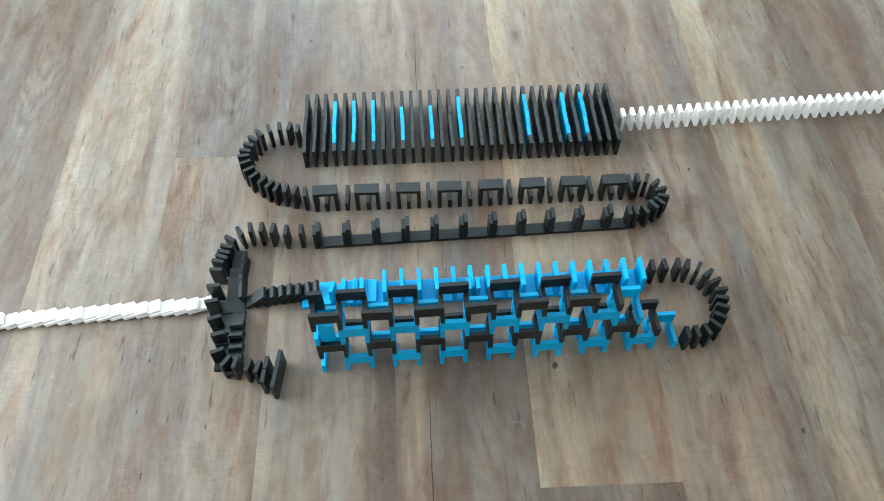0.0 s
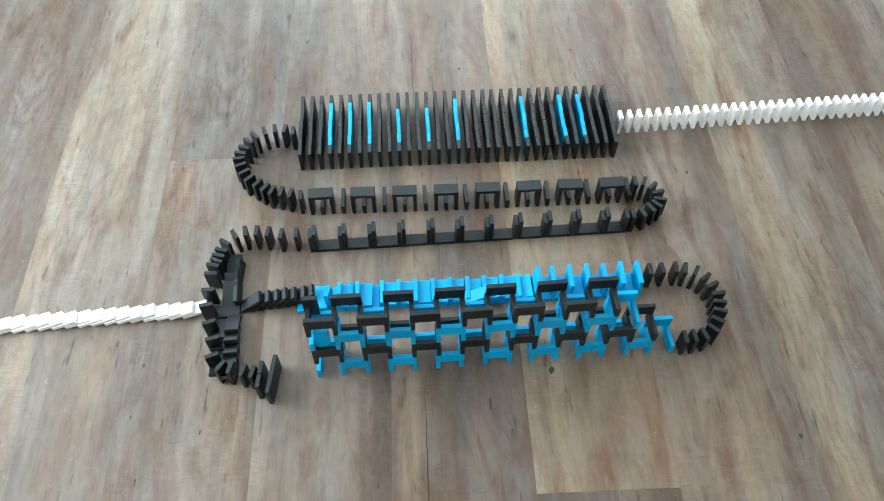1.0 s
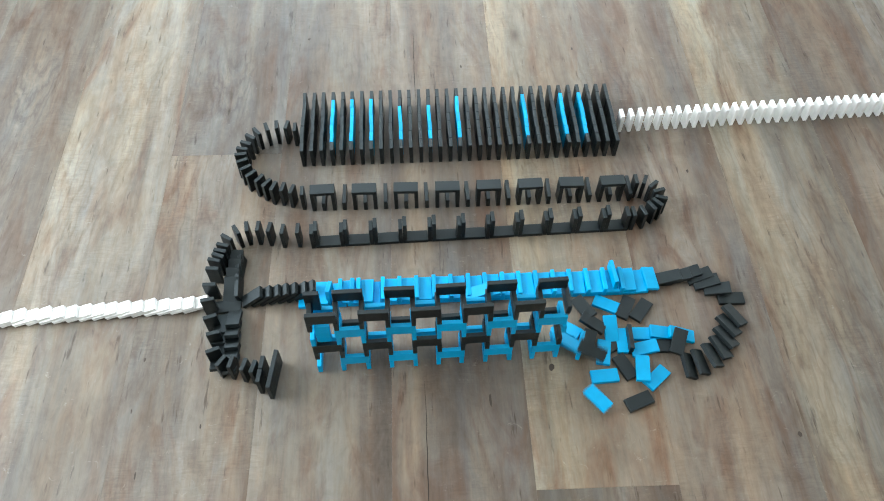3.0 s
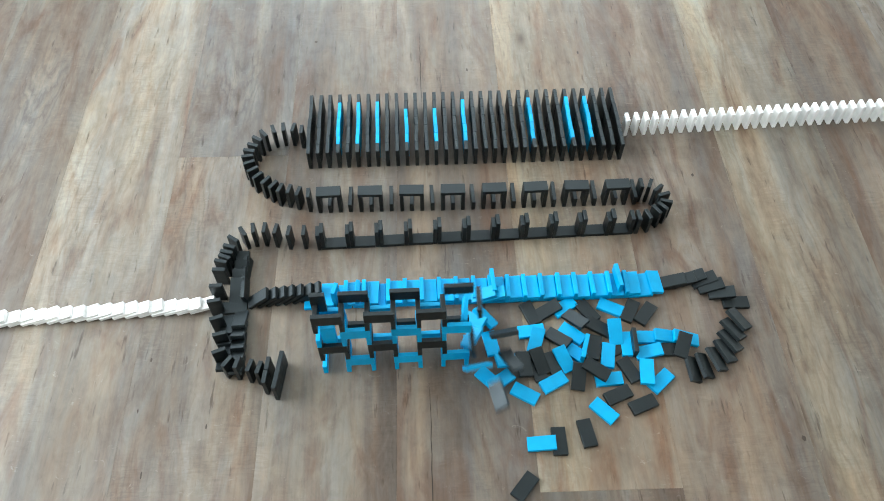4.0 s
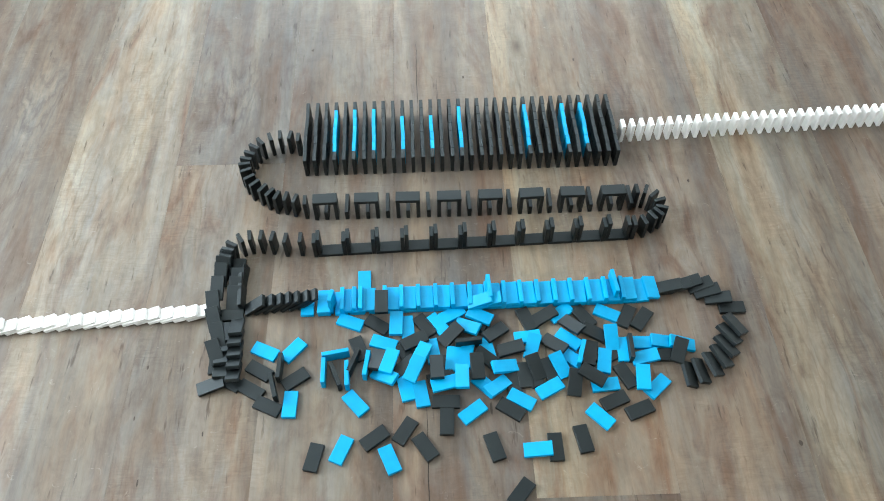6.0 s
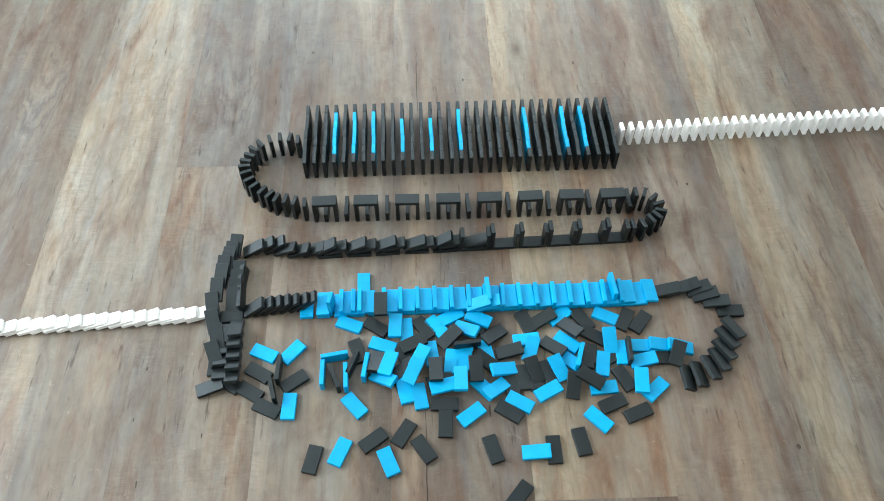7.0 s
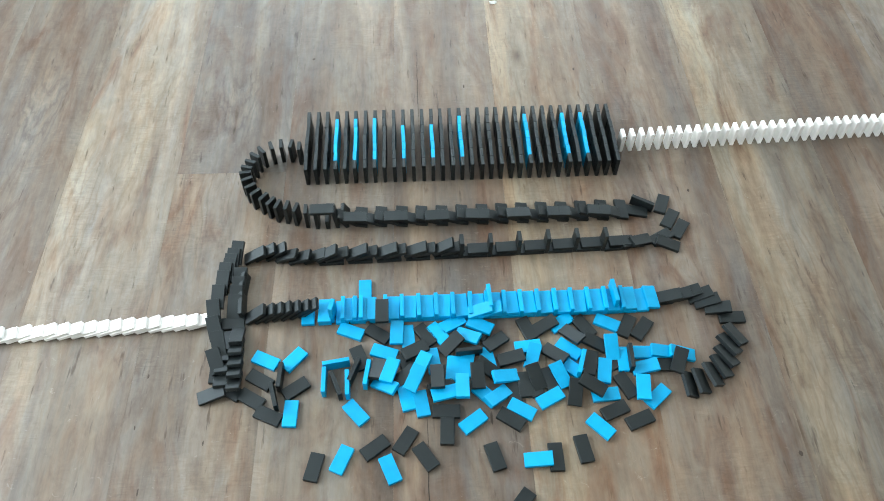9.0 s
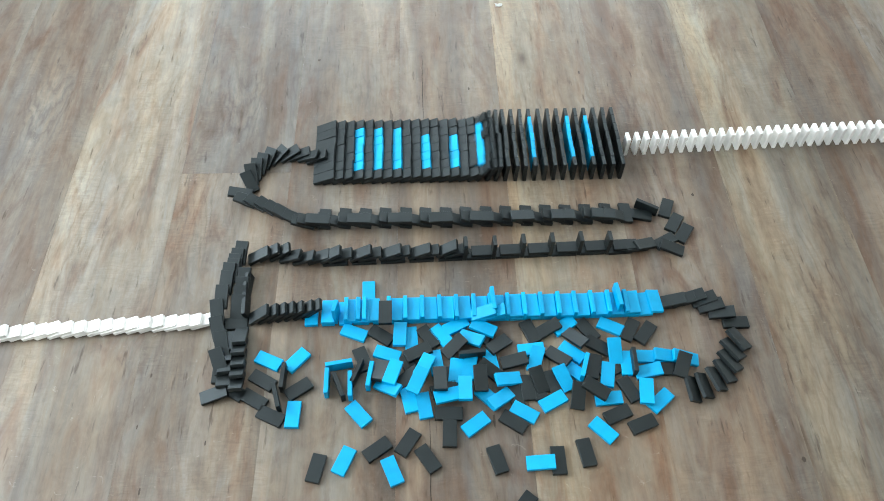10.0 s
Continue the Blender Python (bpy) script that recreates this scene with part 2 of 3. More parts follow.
tagged(boxes("wall_south", [(X0, X1, Y0 - 0.12, Y0, 0, TOP)], DIM), "plain off-white painted wall", "wall", kind="structure")
tagged(boxes("ceiling", [(X0, X1, Y0, Y1, TOP, TOP + 0.1)], PAINT), "plain white ceiling", "ceiling", kind="structure")


def window(name, x0, x1, z0, z1, m):
    root = tagged(new(name), "white framed window letting in grey daylight", "window", kind="structure")
    root.matrix_world = m
    e = 0.06
    boxes("window_frame", [(x0, x1, 0.03, 0.09, z0, z0 + e), (x0, x1, 0.03, 0.09, z1 - e, z1), (x0, x0 + e, 0.03, 0.09, z0 + e, z1 - e),
                           (x1 - e, x1, 0.03, 0.09, z0 + e, z1 - e), ((x0 + x1) / 2 - 0.03, (x0 + x1) / 2 + 0.03, 0.03, 0.09, z0 + e, z1 - e)], FRAME, root)
    for a, b in ((x0 + e, (x0 + x1) / 2 - 0.03), ((x0 + x1) / 2 + 0.03, x1 - e)):
        pane = boxes("pane", [(a, b, 0.055, 0.061, z0 + e, z1 - e)], glass_mat, root)
        pane.visible_shadow = False


window("window_1", -1.5, 2.1, 0.75, 2.35, pose(0, Y1, 0))
window("window_2", -0.95, 0.95, 0.8, 2.2, pose(X0, 0.1, 0, 0, 0, 90))

# ---- dominoes: 48 x 24 x 7.5 mm ----
LONG, WIDE, THICK = 0.048, 0.024, 0.0075
UP = Vector((0, 0, 1))


def domino_mesh(name, mat):
    """A rounded block that stands on its short end: thickness along x, width along y, its base at the origin."""
    bm = bmesh.new()
    box(bm, -THICK / 2, THICK / 2, -WIDE / 2, WIDE / 2, 0, LONG)
    bmesh.ops.bevel(bm, geom=bm.edges[:], offset=0.0005, segments=1, affect="EDGES", profile=0.5)
    return mesh_of(name, bm, mat)


MESH = {"black": domino_mesh("black_domino", BLACK), "blue": domino_mesh("blue_domino", BLUE), "white": domino_mesh("white_domino", WHITE)}
MOVES = []
rnd = random.Random(5)


def domino(colour, m, label, group):
    ob = new(colour + "_domino", MESH[colour])
    ob.matrix_world = m
    return tagged(ob, label, "domino", group)


def axes(centre, long_axis, thick_axis):
    """The pose of a domino with its middle at centre."""
    z = Vector(long_axis).normalized()
    x = Vector(thick_axis).normalized()
    y = z.cross(x)
    m = Matrix((x, y, z)).transposed().to_4x4()
    m.translation = Vector(centre) - z * LONG / 2
    return m


def way(deg):
    return Vector((math.cos(radians(deg)), math.sin(radians(deg)), 0))


def upright(x, y, deg, z=0.0):
    return pose(x, y, z, 0, 0, deg)


def on_edge(x, y, deg, z=0.0):
    """On its long side, the length along deg, the underside at z."""
    d = way(deg)
    return axes((x, y, z + WIDE / 2), d, UP.cross(d))


def flat(x, y, deg, z=0.0, tilt=0.0, bank=0.0):
    """Lying down, the length along deg, the middle at z."""
    d = way(deg)
    m = axes((0, 0, 0), d, UP)
    m = Matrix.Rotation(radians(bank), 4, d) @ Matrix.Rotation(radians(tilt), 4, UP.cross(d)) @ m
    m.translation += Vector((x, y, z))
    return m


def tipped(m, x, y, z, deg, angle, lift=0.0, slide=0.0):
    """m tipped over towards deg about its leading lower edge, which is THICK / 2 from (x, y)."""
    d = way(deg)
    p = Vector((x, y, z)) + d * THICK / 2
    return Matrix.Translation(p + UP * lift + d * slide) @ Matrix.Rotation(radians(angle), 4, UP.cross(d)) @ Matrix.Translation(-p) @ m


def keyed(ob, rows):
    """Note the rows of a move, cut off at the clip's end."""
    MOVES.append((ob, rows))


FALL = ((0.0, 0.0), (0.3, 0.10), (0.55, 0.36), (0.8, 0.78), (1.0, 1.0))


def fall(ob, m, x, y, z, deg, start, lasts, angle, lift=0.0, slide=0.0, back=0.0, swing=0.0):
    """A domino that tips over from start on and comes to rest at that angle; back: by how much it then swings back."""
    rows = [(0.0, m)]
    for u, a in FALL:
        t = start + u * lasts
        turned = Matrix.Translation((x, y, 0)) @ Matrix.Rotation(radians(swing * a), 4, "Z") @ Matrix.Translation((-x, -y, 0))
        rows.append((t, turned @ tipped(m, x, y, z, deg, angle * a, lift * a, slide * a)))
    if back:
        rows.append((start + lasts * 1.5, tipped(m, x, y, z, deg, angle - back, lift, slide)))
    keyed(ob, rows)


def headings(points, first=None, last=None):
    out = []
    for i in range(len(points)):
        a, b = points[max(i - 1, 0)], points[min(i + 1, len(points) - 1)]
        out.append(math.degrees(math.atan2(b[1] - a[1], b[0] - a[0])))
    if first is not None:
        out[0] = first
    if last is not None:
        out[-1] = last
    return out


def rest_angle(gap):
    """How far over a domino of a row comes to lie on the next, gap metres on."""
    return 90 - math.degrees(math.asin(min(0.93, THICK / gap)))


def row_of(colour, points, degs, label, group, starts=None, lasts=0.22, angle=None, down=False, lift=0.0, swings=None, slides=None):
    """Standing dominoes along points, falling one after another at the given starts, or lying fallen from the first."""
    for i, (x, y) in enumerate(points):
        j = min(i, len(points) - 2)
        gap = math.dist(points[j], points[j + 1])
        a = (angle if angle is not None else rest_angle(gap)) + rnd.uniform(-2.5, 2.5)
        deg = degs[i] + rnd.uniform(-2, 2)
        m = upright(x, y, deg)
        if down:
            m = tipped(m, x, y, 0, deg, a, lift)
        ob = domino(colour, m, label, group)
        if starts:
            fall(ob, m, x, y, 0, deg, starts[i], lasts, a, lift, slides[i] if slides else 0.0, 0.0, swings[i] if swings else 0.0)


def spread_times(points, t0, t1):
    """Times along a path, evenly by the length of the way."""
    d = [0.0]
    for a, b in zip(points, points[1:]):
        d.append(d[-1] + math.dist(a, b))
    return [t0 + (t1 - t0) * k / d[-1] for k in d]


# ---- white feeder rows ----
pts = [(0.6795 + 0.0207 * k, 0.0765 + 0.0008 * k) for k in range(36)]
row_of("white", pts, [2.2] * 36, "white plastic domino standing in a straight row", "standing white row")
pts = [(-0.2010 - 0.0232 * k, -0.3345 - 0.00105 * k) for k in range(24)][::-1]
row_of("white", pts, [6 + rnd.uniform(-2, 2) for _ in pts], "white plastic domino fallen in a straight row", "fallen white row", down=True, angle=74)

# ---- fallen black crossing beside the white row's end ----
pts = [(-0.092 + 0.0160 * k, -0.3285 + 0.0015 * k) for k in range(7)]
row_of("black", pts, [4.0] * 7, "black plastic domino fallen in a short row", "fallen black row", down=True, angle=52)
BESIDE = "black plastic domino fallen beside a standing row"
pts = [(-0.116 + 0.002 * k, -0.330 + 0.0200 * k) for k in range(4)]
row_of("black", pts, [86.0] * 4, BESIDE, "fallen black crossing", down=True, angle=64)
pts = [(-0.103 + 0.001 * k, -0.345 - 0.0225 * k) for k in range(5)]
row_of("black", pts, [-88.0] * 5, BESIDE, "fallen black crossing", down=True, angle=62)
pts = [(-0.126 + 0.001 * k, -0.352 - 0.0235 * k) for k in range(4)]
row_of("black", pts, [-87.0] * 4, BESIDE, "fallen black crossing", down=True, angle=70)
for x, y, deg, lean in ((-0.0975, -0.2560, 86, 16), (-0.0970, -0.3030, 93, 12)):
    domino("black", tipped(on_edge(x, y, deg), x, y, 0, deg + 90, lean), "black plastic domino on its long side leaning on a fallen row", "fallen black crossing")
domino("black", flat(-0.1180, -0.3372, 3, 0.0038), "black plastic domino lying flat where the rows cross", "fallen black crossing")

# ---- the black row that bends round the crossing and runs to the chain ----
ARM_PATH = [(-0.0522, -0.4809), (-0.0684, -0.4764), (-0.0906, -0.4699), (-0.1074, -0.4672), (-0.1239, -0.4466), (-0.1266, -0.4135),
            (-0.1360, -0.3809), (-0.1450, -0.3456), (-0.1452, -0.3138), (-0.1439, -0.2791), (-0.1425, -0.2604), (-0.1367, -0.2502),
            (-0.1343, -0.2396), (-0.1304, -0.2270), (-0.1251, -0.2098), (-0.1090, -0.1931), (-0.0900, -0.1866), (-0.0686, -0.1864),
            (-0.0469, -0.1899), (-0.0216, -0.1957), (0.0069, -0.1955)]
ARM_END = [(-0.0167, -0.4633, 172), (-0.0198, -0.4864, 172), (-0.0229, -0.5095, 172), (-0.0383, -0.4736, 174), (-0.0411, -0.4986, 174)]
BEND = "black plastic domino standing in a bending row"

# ---- tumbling pieces ----


def middle(m):
    return m @ Vector((0, 0, LONG / 2))


def tumble(ob, m, end, start, lasts, hop=0.0):
    """A loose fall from pose m to pose end: it drops, turns over and slides to rest."""
    best = None
    for axis in (None, "X", "Y", "Z"):
        s = Matrix.Identity(4) if axis is None else Matrix.Translation((0, 0, LONG / 2)) @ Matrix.Rotation(math.pi, 4, axis) @ Matrix.Translation((0, 0, -LONG / 2))
        q = (end @ s).to_quaternion()
        turn = m.to_quaternion().rotation_difference(q).angle
        turn = min(turn, 2 * math.pi - turn)
        if best is None or turn < best[0]:
            best = (turn, q)
    qa, qb = m.to_quaternion(), best[1]
    a, b = middle(m), middle(end)
    rows = [(0.0, m)]
    for u in (0.0, 0.18, 0.36, 0.54, 0.72, 0.86, 1.0):
        along = 1 - (1 - u) ** 1.7
        drop = min(1.0, (u / 0.74) ** 2)
        c = a.lerp(b, along)
        c.z = a.z + (b.z - a.z) * drop + hop * 4 * u * (1 - u)
        s = min(1.0, u * 1.12)
        q = qa.slerp(qb, s * s * (3 - 2 * s))
        r = q.to_matrix().to_4x4()
        r.translation = c - (q @ Vector((0, 0, LONG / 2)))
        rows.append((start + u * lasts, r))
    keyed(ob, rows)


# where the loose pieces come to lie: x, y, turn, layer (9, 8: on the long side; 4, 5, 6: leaning on the next)
BLUE_REST_A = [
    (0.5935, -0.3150, 94, 8),     (0.699, -0.436, -9, 0), (0.667, -0.43, -6, 0), (0.639, -0.515, 40, 0), (0.634, -0.429, -3, 0), (0.628, -0.459, 7, 1),
    (0.616, -0.5, -98, 1), (0.593, -0.441, -91, 0), (0.576, -0.365, -28, 0), (0.574, -0.419, -90, 1), (0.555, -0.462, -102, 1),
    (0.549, -0.508, 3, 0), (0.531, -0.566, -47, 0), (0.514, -0.45, -109, 9), (0.497, -0.416, -40, 2), (0.494, -0.451, -41, 0),
    (0.49, -0.36, 32, 0), (0.475, -0.469, -68, 0), (0.452, -0.51, 27, 0), (0.43, -0.429, -109, 0),
    (0.424, -0.408, 5, 0), (0.418, -0.62, -1, 1), (0.4, -0.529, -32, 1), (0.377, -0.468, 11, 1),]
BLUE_REST_B = [
    (0.3600, -0.3160, 93, 8),     (0.361, -0.504, 37, 1), (0.349, -0.43, -80, 0), (0.34, -0.364, -28, 1), (0.34, -0.499, -46, 0), (0.316, -0.384, -29, 0),
    (0.315, -0.548, 35, 0), (0.31, -0.44, -103, 0), (0.3, -0.488, -92, 1), (0.29, -0.354, 27, 0), (0.286, -0.446, -98, 1),
    (0.27, -0.496, 12, 0), (0.263, -0.375, -53, 2), (0.251, -0.429, -82, 0), (0.23, -0.44, -116, 1), (0.228, -0.511, -81, 0),
    (0.218, -0.471, -117, 2), (0.207, -0.379, -86, 0), (0.202, -0.499, -77, 0), (0.187, -0.373, -93, 1), (0.174, -0.452, -109, 1),
    (0.173, -0.625, -68, 0), (0.165, -0.476, -31, 0), (0.164, -0.409, -20, 1), (0.134, -0.455, -99, 9),]
BLUE_REST_C = [
    (0.128, -0.276, -89, 1), (0.115, -0.523, -50, 0), (0.103, -0.363, -23, 0), (0.1, -0.473, -88, 9), (0.093, -0.605, -115, 0),
    (0.079, -0.432, 9, 9), (0.059, -0.466, -90, 9), (0.003, -0.52, -93, 0), (0.002, -0.416, 48, 0), (-0.048, -0.416, -26, 0),]
BLACK_REST_A = [
    (0.688, -0.454, -113, 2), (0.666, -0.455, -3, 0), (0.638, -0.38, -130, 0), (0.61, -0.373, -120, 0), (0.604, -0.442, -93, 9),
    (0.6, -0.557, 20, 0), (0.588, -0.492, -65, 0), (0.56, -0.538, 21, 0), (0.546, -0.406, -27, 0), (0.532, -0.371, -58, 0),
    (0.532, -0.445, -106, 0), (0.527, -0.495, -34, 1), (0.506, -0.389, -49, 1), (0.496, -0.504, -101, 0), (0.496, -0.604, -81, 0),
    (0.47, -0.426, -42, 1), (0.459, -0.367, 26, 1), (0.448, -0.616, -90, 0), (0.431, -0.471, -73, 1), (0.426, -0.371, -69, 0),
    (0.41, -0.483, -86, 0), (0.391, -0.431, 9, 1), (0.383, -0.689, -131, 0), (0.38, -0.546, -35, 0),]
BLACK_REST_B = [
    (0.366, -0.397, 37, 1), (0.347, -0.45, -37, 0), (0.347, -0.611, -74, 0), (0.33, -0.374, -29, 0), (0.328, -0.468, -89, 1),
    (0.316, -0.418, 5, 9), (0.285, -0.4, 40, 1), (0.27, -0.563, -93, 0), (0.27, -0.527, -3, 1), (0.264, -0.482, 15, 0),
    (0.257, -0.468, -89, 2), (0.239, -0.376, -56, 1), (0.232, -0.606, -57, 0), (0.219, -0.41, 25, 1), (0.204, -0.435, -67, 0),
    (0.199, -0.46, 33, 0), (0.199, -0.577, -124, 0), (0.161, -0.336, -90, 3), (0.152, -0.37, -35, 0), (0.152, -0.445, -100, 1),
    (0.148, -0.587, 35, 0), (0.12, -0.418, -68, 1), (0.111, -0.448, -112, 9), (0.08, -0.474, -69, 9),]
BLACK_REST_C = [
    (0.048, -0.616, -104, 0),]
ARM_REST_A = [
    (0.009, -0.473, 34, 0), (-0.018, -0.453, -93, 9), (-0.027, -0.49, -75, 9), (-0.035, -0.522, -26, 0), (-0.055, -0.454, -32, 0),
    (-0.067, -0.49, -32, 1), (-0.106, -0.472, -31, 1), (-0.136, -0.48, 16, 0),]


LAID = []


def supports(x, y, deg):
    """The laid pieces under a piece at (x, y): (height of the top, offset along the piece)."""
    d, n = way(deg), way(deg + 90)
    found = []
    for px, py, pdeg, top in LAID:
        pd, pn = way(pdeg), way(pdeg + 90)
        c = Vector((px - x, py - y, 0))
        apart = False
        for axis in (d, n, pd, pn):
            reach = sum(abs(v.dot(axis)) * r for v, r in ((d, 0.021), (n, 0.0095), (pd, 0.021), (pn, 0.0095)))
            apart |= abs(c.dot(axis)) > reach
        if not apart:
            found.append((top, max(-0.02, min(0.02, c.dot(d)))))
    return found


def resting(x, y, deg, layer):
    """A pose at rest on the floor or leaning on the pieces laid before."""
    if layer == 9:
        return on_edge(x, y, deg)
    if layer == 8:
        # on its long side on top of the blue line
        return on_edge(x, y, deg, 0.0165)
    if layer == 4:
        return flat(x, y, deg, 0.0125, -13)
    if layer == 5:
        return flat(x, y, deg, 0.0085, 0, -22)
    if layer == 6:
        return flat(x, y, deg, 0.0098, 0, -31)
    under = supports(x, y, deg)
    bank = rnd.uniform(-2, 2) if under else 0
    tilt = 0.0
    z = THICK / 2 + 0.0001
    if under:
        top, at = max(under)
        top = min(top, 0.0235)
        other = max([h for h, o in under if o * at < 0 and abs(o - at) > 0.012] or [0.0])
        reach = 0.022 + abs(at)
        if other == 0.0 and abs(at) > 0.006:
            slope = math.atan2(top, reach)
            z = top * 0.022 / reach + THICK / 2 / math.cos(slope)
            tilt = -math.degrees(slope) * (1 if at > 0 else -1)
        else:
            z = max(top, (top + other) / 2) + THICK / 2 + 0.0004
            tilt = -math.degrees(math.atan2(top - other, 0.05)) * (1 if at > 0 else -1) if other else 0.0
    if layer == 3:
        z = max(z, 0.0285)
    LAID.append((x, y, deg, z + THICK / 2))
    return flat(x, y, deg, z, tilt, bank)


for k, (x, y, deg) in enumerate(ARM_END):
    m = upright(x, y, deg)
    ob = domino("black", m, "black plastic domino standing at the end of a row", "bending black row")
    tumble(ob, m, resting(*ARM_REST_A[(0, 2, 3, 1, 4)[k]]), 5.36 + 0.04 * (k > 2), 0.22)
degs = headings(ARM_PATH, 165, 0)
starts = spread_times(ARM_PATH, 5.46, 6.16)
rests = ARM_REST_A[5:8] + [(-0.133, -0.433, 90, 2)]
for i, (x, y) in enumerate(ARM_PATH[:4]):
    m = upright(x, y, degs[i])
    ob = domino("black", m, BEND, "bending black row")
    tumble(ob, m, resting(*rests[i]), starts[i], 0.2)
swings = [84 - d if 9 < i < 15 else 7 - d if 14 < i < 18 else 0 for i, d in enumerate(degs)]
row_of("black", ARM_PATH[4:9], degs[4:9], BEND, "bending black row", starts[4:9], 0.2, angle=77, lift=0.012, swings=swings[4:9])
row_of("black", ARM_PATH[9:15], degs[9:15], BEND, "bending black row", starts[9:15], 0.2, angle=73, lift=0.006, swings=swings[9:15])
row_of("black", ARM_PATH[15:], degs[15:], BEND, "bending black row", starts[15:], 0.2, angle=62, swings=swings[15:])

# ---- the chain: flat dominoes end to end with upright pairs at the joints ----
CHAIN = "black plastic domino lying flat in a long chain"
PAIR = "black plastic domino standing at a joint of the chain"
STEP = 0.0563
for k in range(11):
    x = 0.0330 + STEP * k
    y = -0.1990 + 0.0228 * (x - 0.033)
    domino("black", flat(x + 0.0038 + 0.0243, y + 0.0005, 1.3 + rnd.uniform(-0.8, 0.8), 0.0038), CHAIN, "chain of flat dominoes")
    t = 6.74 + (x - 0.27) / 0.41
    # one upright in the slot between two flat ones, one behind it on the next flat one's end
    m = upright(x, y + rnd.uniform(-0.001, 0.001), 1.3 + rnd.uniform(-1, 1))
    ob = domino("black", m, PAIR, "upright pairs of the chain")
    if k < 5:
        fall(ob, m, x, y, 0, 1.3, t, 0.17, 61 + rnd.uniform(-6, 6), 0.008)
    else:
        fall(ob, m, x, y, 0, 1.3, t, 0.12, 12, 0.0, 0.0, 10)
    xb, yb = x + THICK + 0.0006, y + 0.0010
    m = upright(xb, yb, 1.3 + rnd.uniform(-1, 1), THICK)
    fall(domino("black", m, PAIR, "upright pairs of the chain"), m, xb, yb, THICK, 1.3, t + 0.02, 0.16, 89.4 if k > 4 else 74 + rnd.uniform(-4, 4), 0.0003, 0.0015 if k > 4 else 0.006)

# ---- turn at the chain's end ----
RIGHT_U = [(0.6425, -0.1842), (0.6545, -0.1845), (0.6736, -0.1826), (0.6922, -0.1719), (0.7057, -0.1638), (0.7152, -0.1524), (0.7144, -0.1343),
           (0.7060, -0.1186), (0.6918, -0.1068), (0.6745, -0.1046)]
U_REST = [(0.6231, -0.1871, 4, 1), (0.6560, -0.1850, 12, 1), (0.6741, -0.1826, 21, 1), (0.7176, -0.1723, 28, 1), (0.7267, -0.1917, -20, 0), (0.7596, -0.1538, -126, 0),
          (0.7455, -0.1271, -124, 1), (0.7369, -0.0884, -113, 0), (0.6941, -0.0905, -32, 9), (0.6796, -0.1041, -13, 1)]
for (x, y), deg, t, end in zip(RIGHT_U, headings(RIGHT_U, 2, 180), spread_times(RIGHT_U, 7.60, 7.84), U_REST):
    m = upright(x, y, deg)
    tumble(domino("black", m, "black plastic domino standing in a tight bend", "tight bend of dominoes"), m, resting(*end), t, 0.2)

# ---- bridges ----
for k in range(8):
    xa, y = 0.0308 + 0.0819 * k, -0.1085 - 0.0010 * min(k, 3)
    xs = (xa, xa + 0.0204, xa + 0.0404, xa + 0.0608)
    for j, x in enumerate(xs):
        t = 8.0 + (0.575 - x) / 0.525
        low = j % 2 == 1
        turn = rnd.uniform(-2, 2)
        m = on_edge(x, y + 0.0120, 90 + turn) if low else upright(x, y, 180 + turn)
        what = ("black plastic domino standing as a bridge leg", "black plastic domino on its long side under a bridge",
                "black plastic domino standing as a bridge leg", "black plastic domino on its long side between two bridges")[j]
        ob = domino("black", m, what, "row of bridges")
        fall(ob, m, x, y, 0, 180, t, 0.17, 80 + rnd.uniform(-3, 3) if low else 70 + rnd.uniform(-3, 3), 0.0 if low else 0.006)
    x = xa + 0.0202
    m = flat(x, y, rnd.uniform(-1.5, 1.5), LONG + 0.0038)
    ob = domino("black", m, "black plastic domino lying flat across two legs", "row of bridges")
    t = 8.0 + (0.575 - x - 0.02) / 0.525
    end = flat(x - 0.026, y - 0.005, rnd.uniform(-5, 5), 0.0270, rnd.uniform(2, 6), rnd.uniform(-3, 3))
    tumble(ob, m, end, t + 0.01, 0.2)

# ---- bend into the field ----
LEFT_ARC = [(0.0105, -0.1044), (-0.0095, -0.0990), (-0.0280, -0.0926), (-0.0462, -0.0889), (-0.0602, -0.0799), (-0.0758, -0.0681),
            (-0.0929, -0.0549), (-0.1048, -0.0386), (-0.1141, -0.0200), (-0.1187, -0.0025), (-0.1170, 0.0125), (-0.1106, 0.0280),
            (-0.1033, 0.0454), (-0.0913, 0.0597), (-0.0718, 0.0708), (-0.0517, 0.0758), (-0.0304, 0.0746), (-0.0131, 0.0675)]
BEFORE = "black plastic domino standing in a bend before the field"
times = spread_times(LEFT_ARC, 9.03, 9.50)
degs = headings(LEFT_ARC, 180, 0)
ARC_DOWN = [(-0.0060, -0.1080, 171, 4), (-0.0250, -0.0970, 160, 4), (-0.0460, -0.0840, 152, 4), (-0.0640, -0.0740, 150, 4), (-0.0830, -0.0640, 147, 4),
            (-0.1053, -0.0544, 150, 4), (-0.1280, -0.0470, 161, 4), (-0.1420, -0.0280, 178, 4)]
for i, end in enumerate(ARC_DOWN):
    x, y = LEFT_ARC[i]
    m = upright(x, y, degs[i] + rnd.uniform(-2, 2))
    tumble(domino("black", m, BEFORE, "bend before the field"), m, resting(*end), times[i], 0.17)
row_of("black", LEFT_ARC[8:], degs[8:], BEFORE, "bend before the field", times[8:], 0.16, swings=[6, 6, 10, 10, 8, 5, 2, 0, 0, 0])

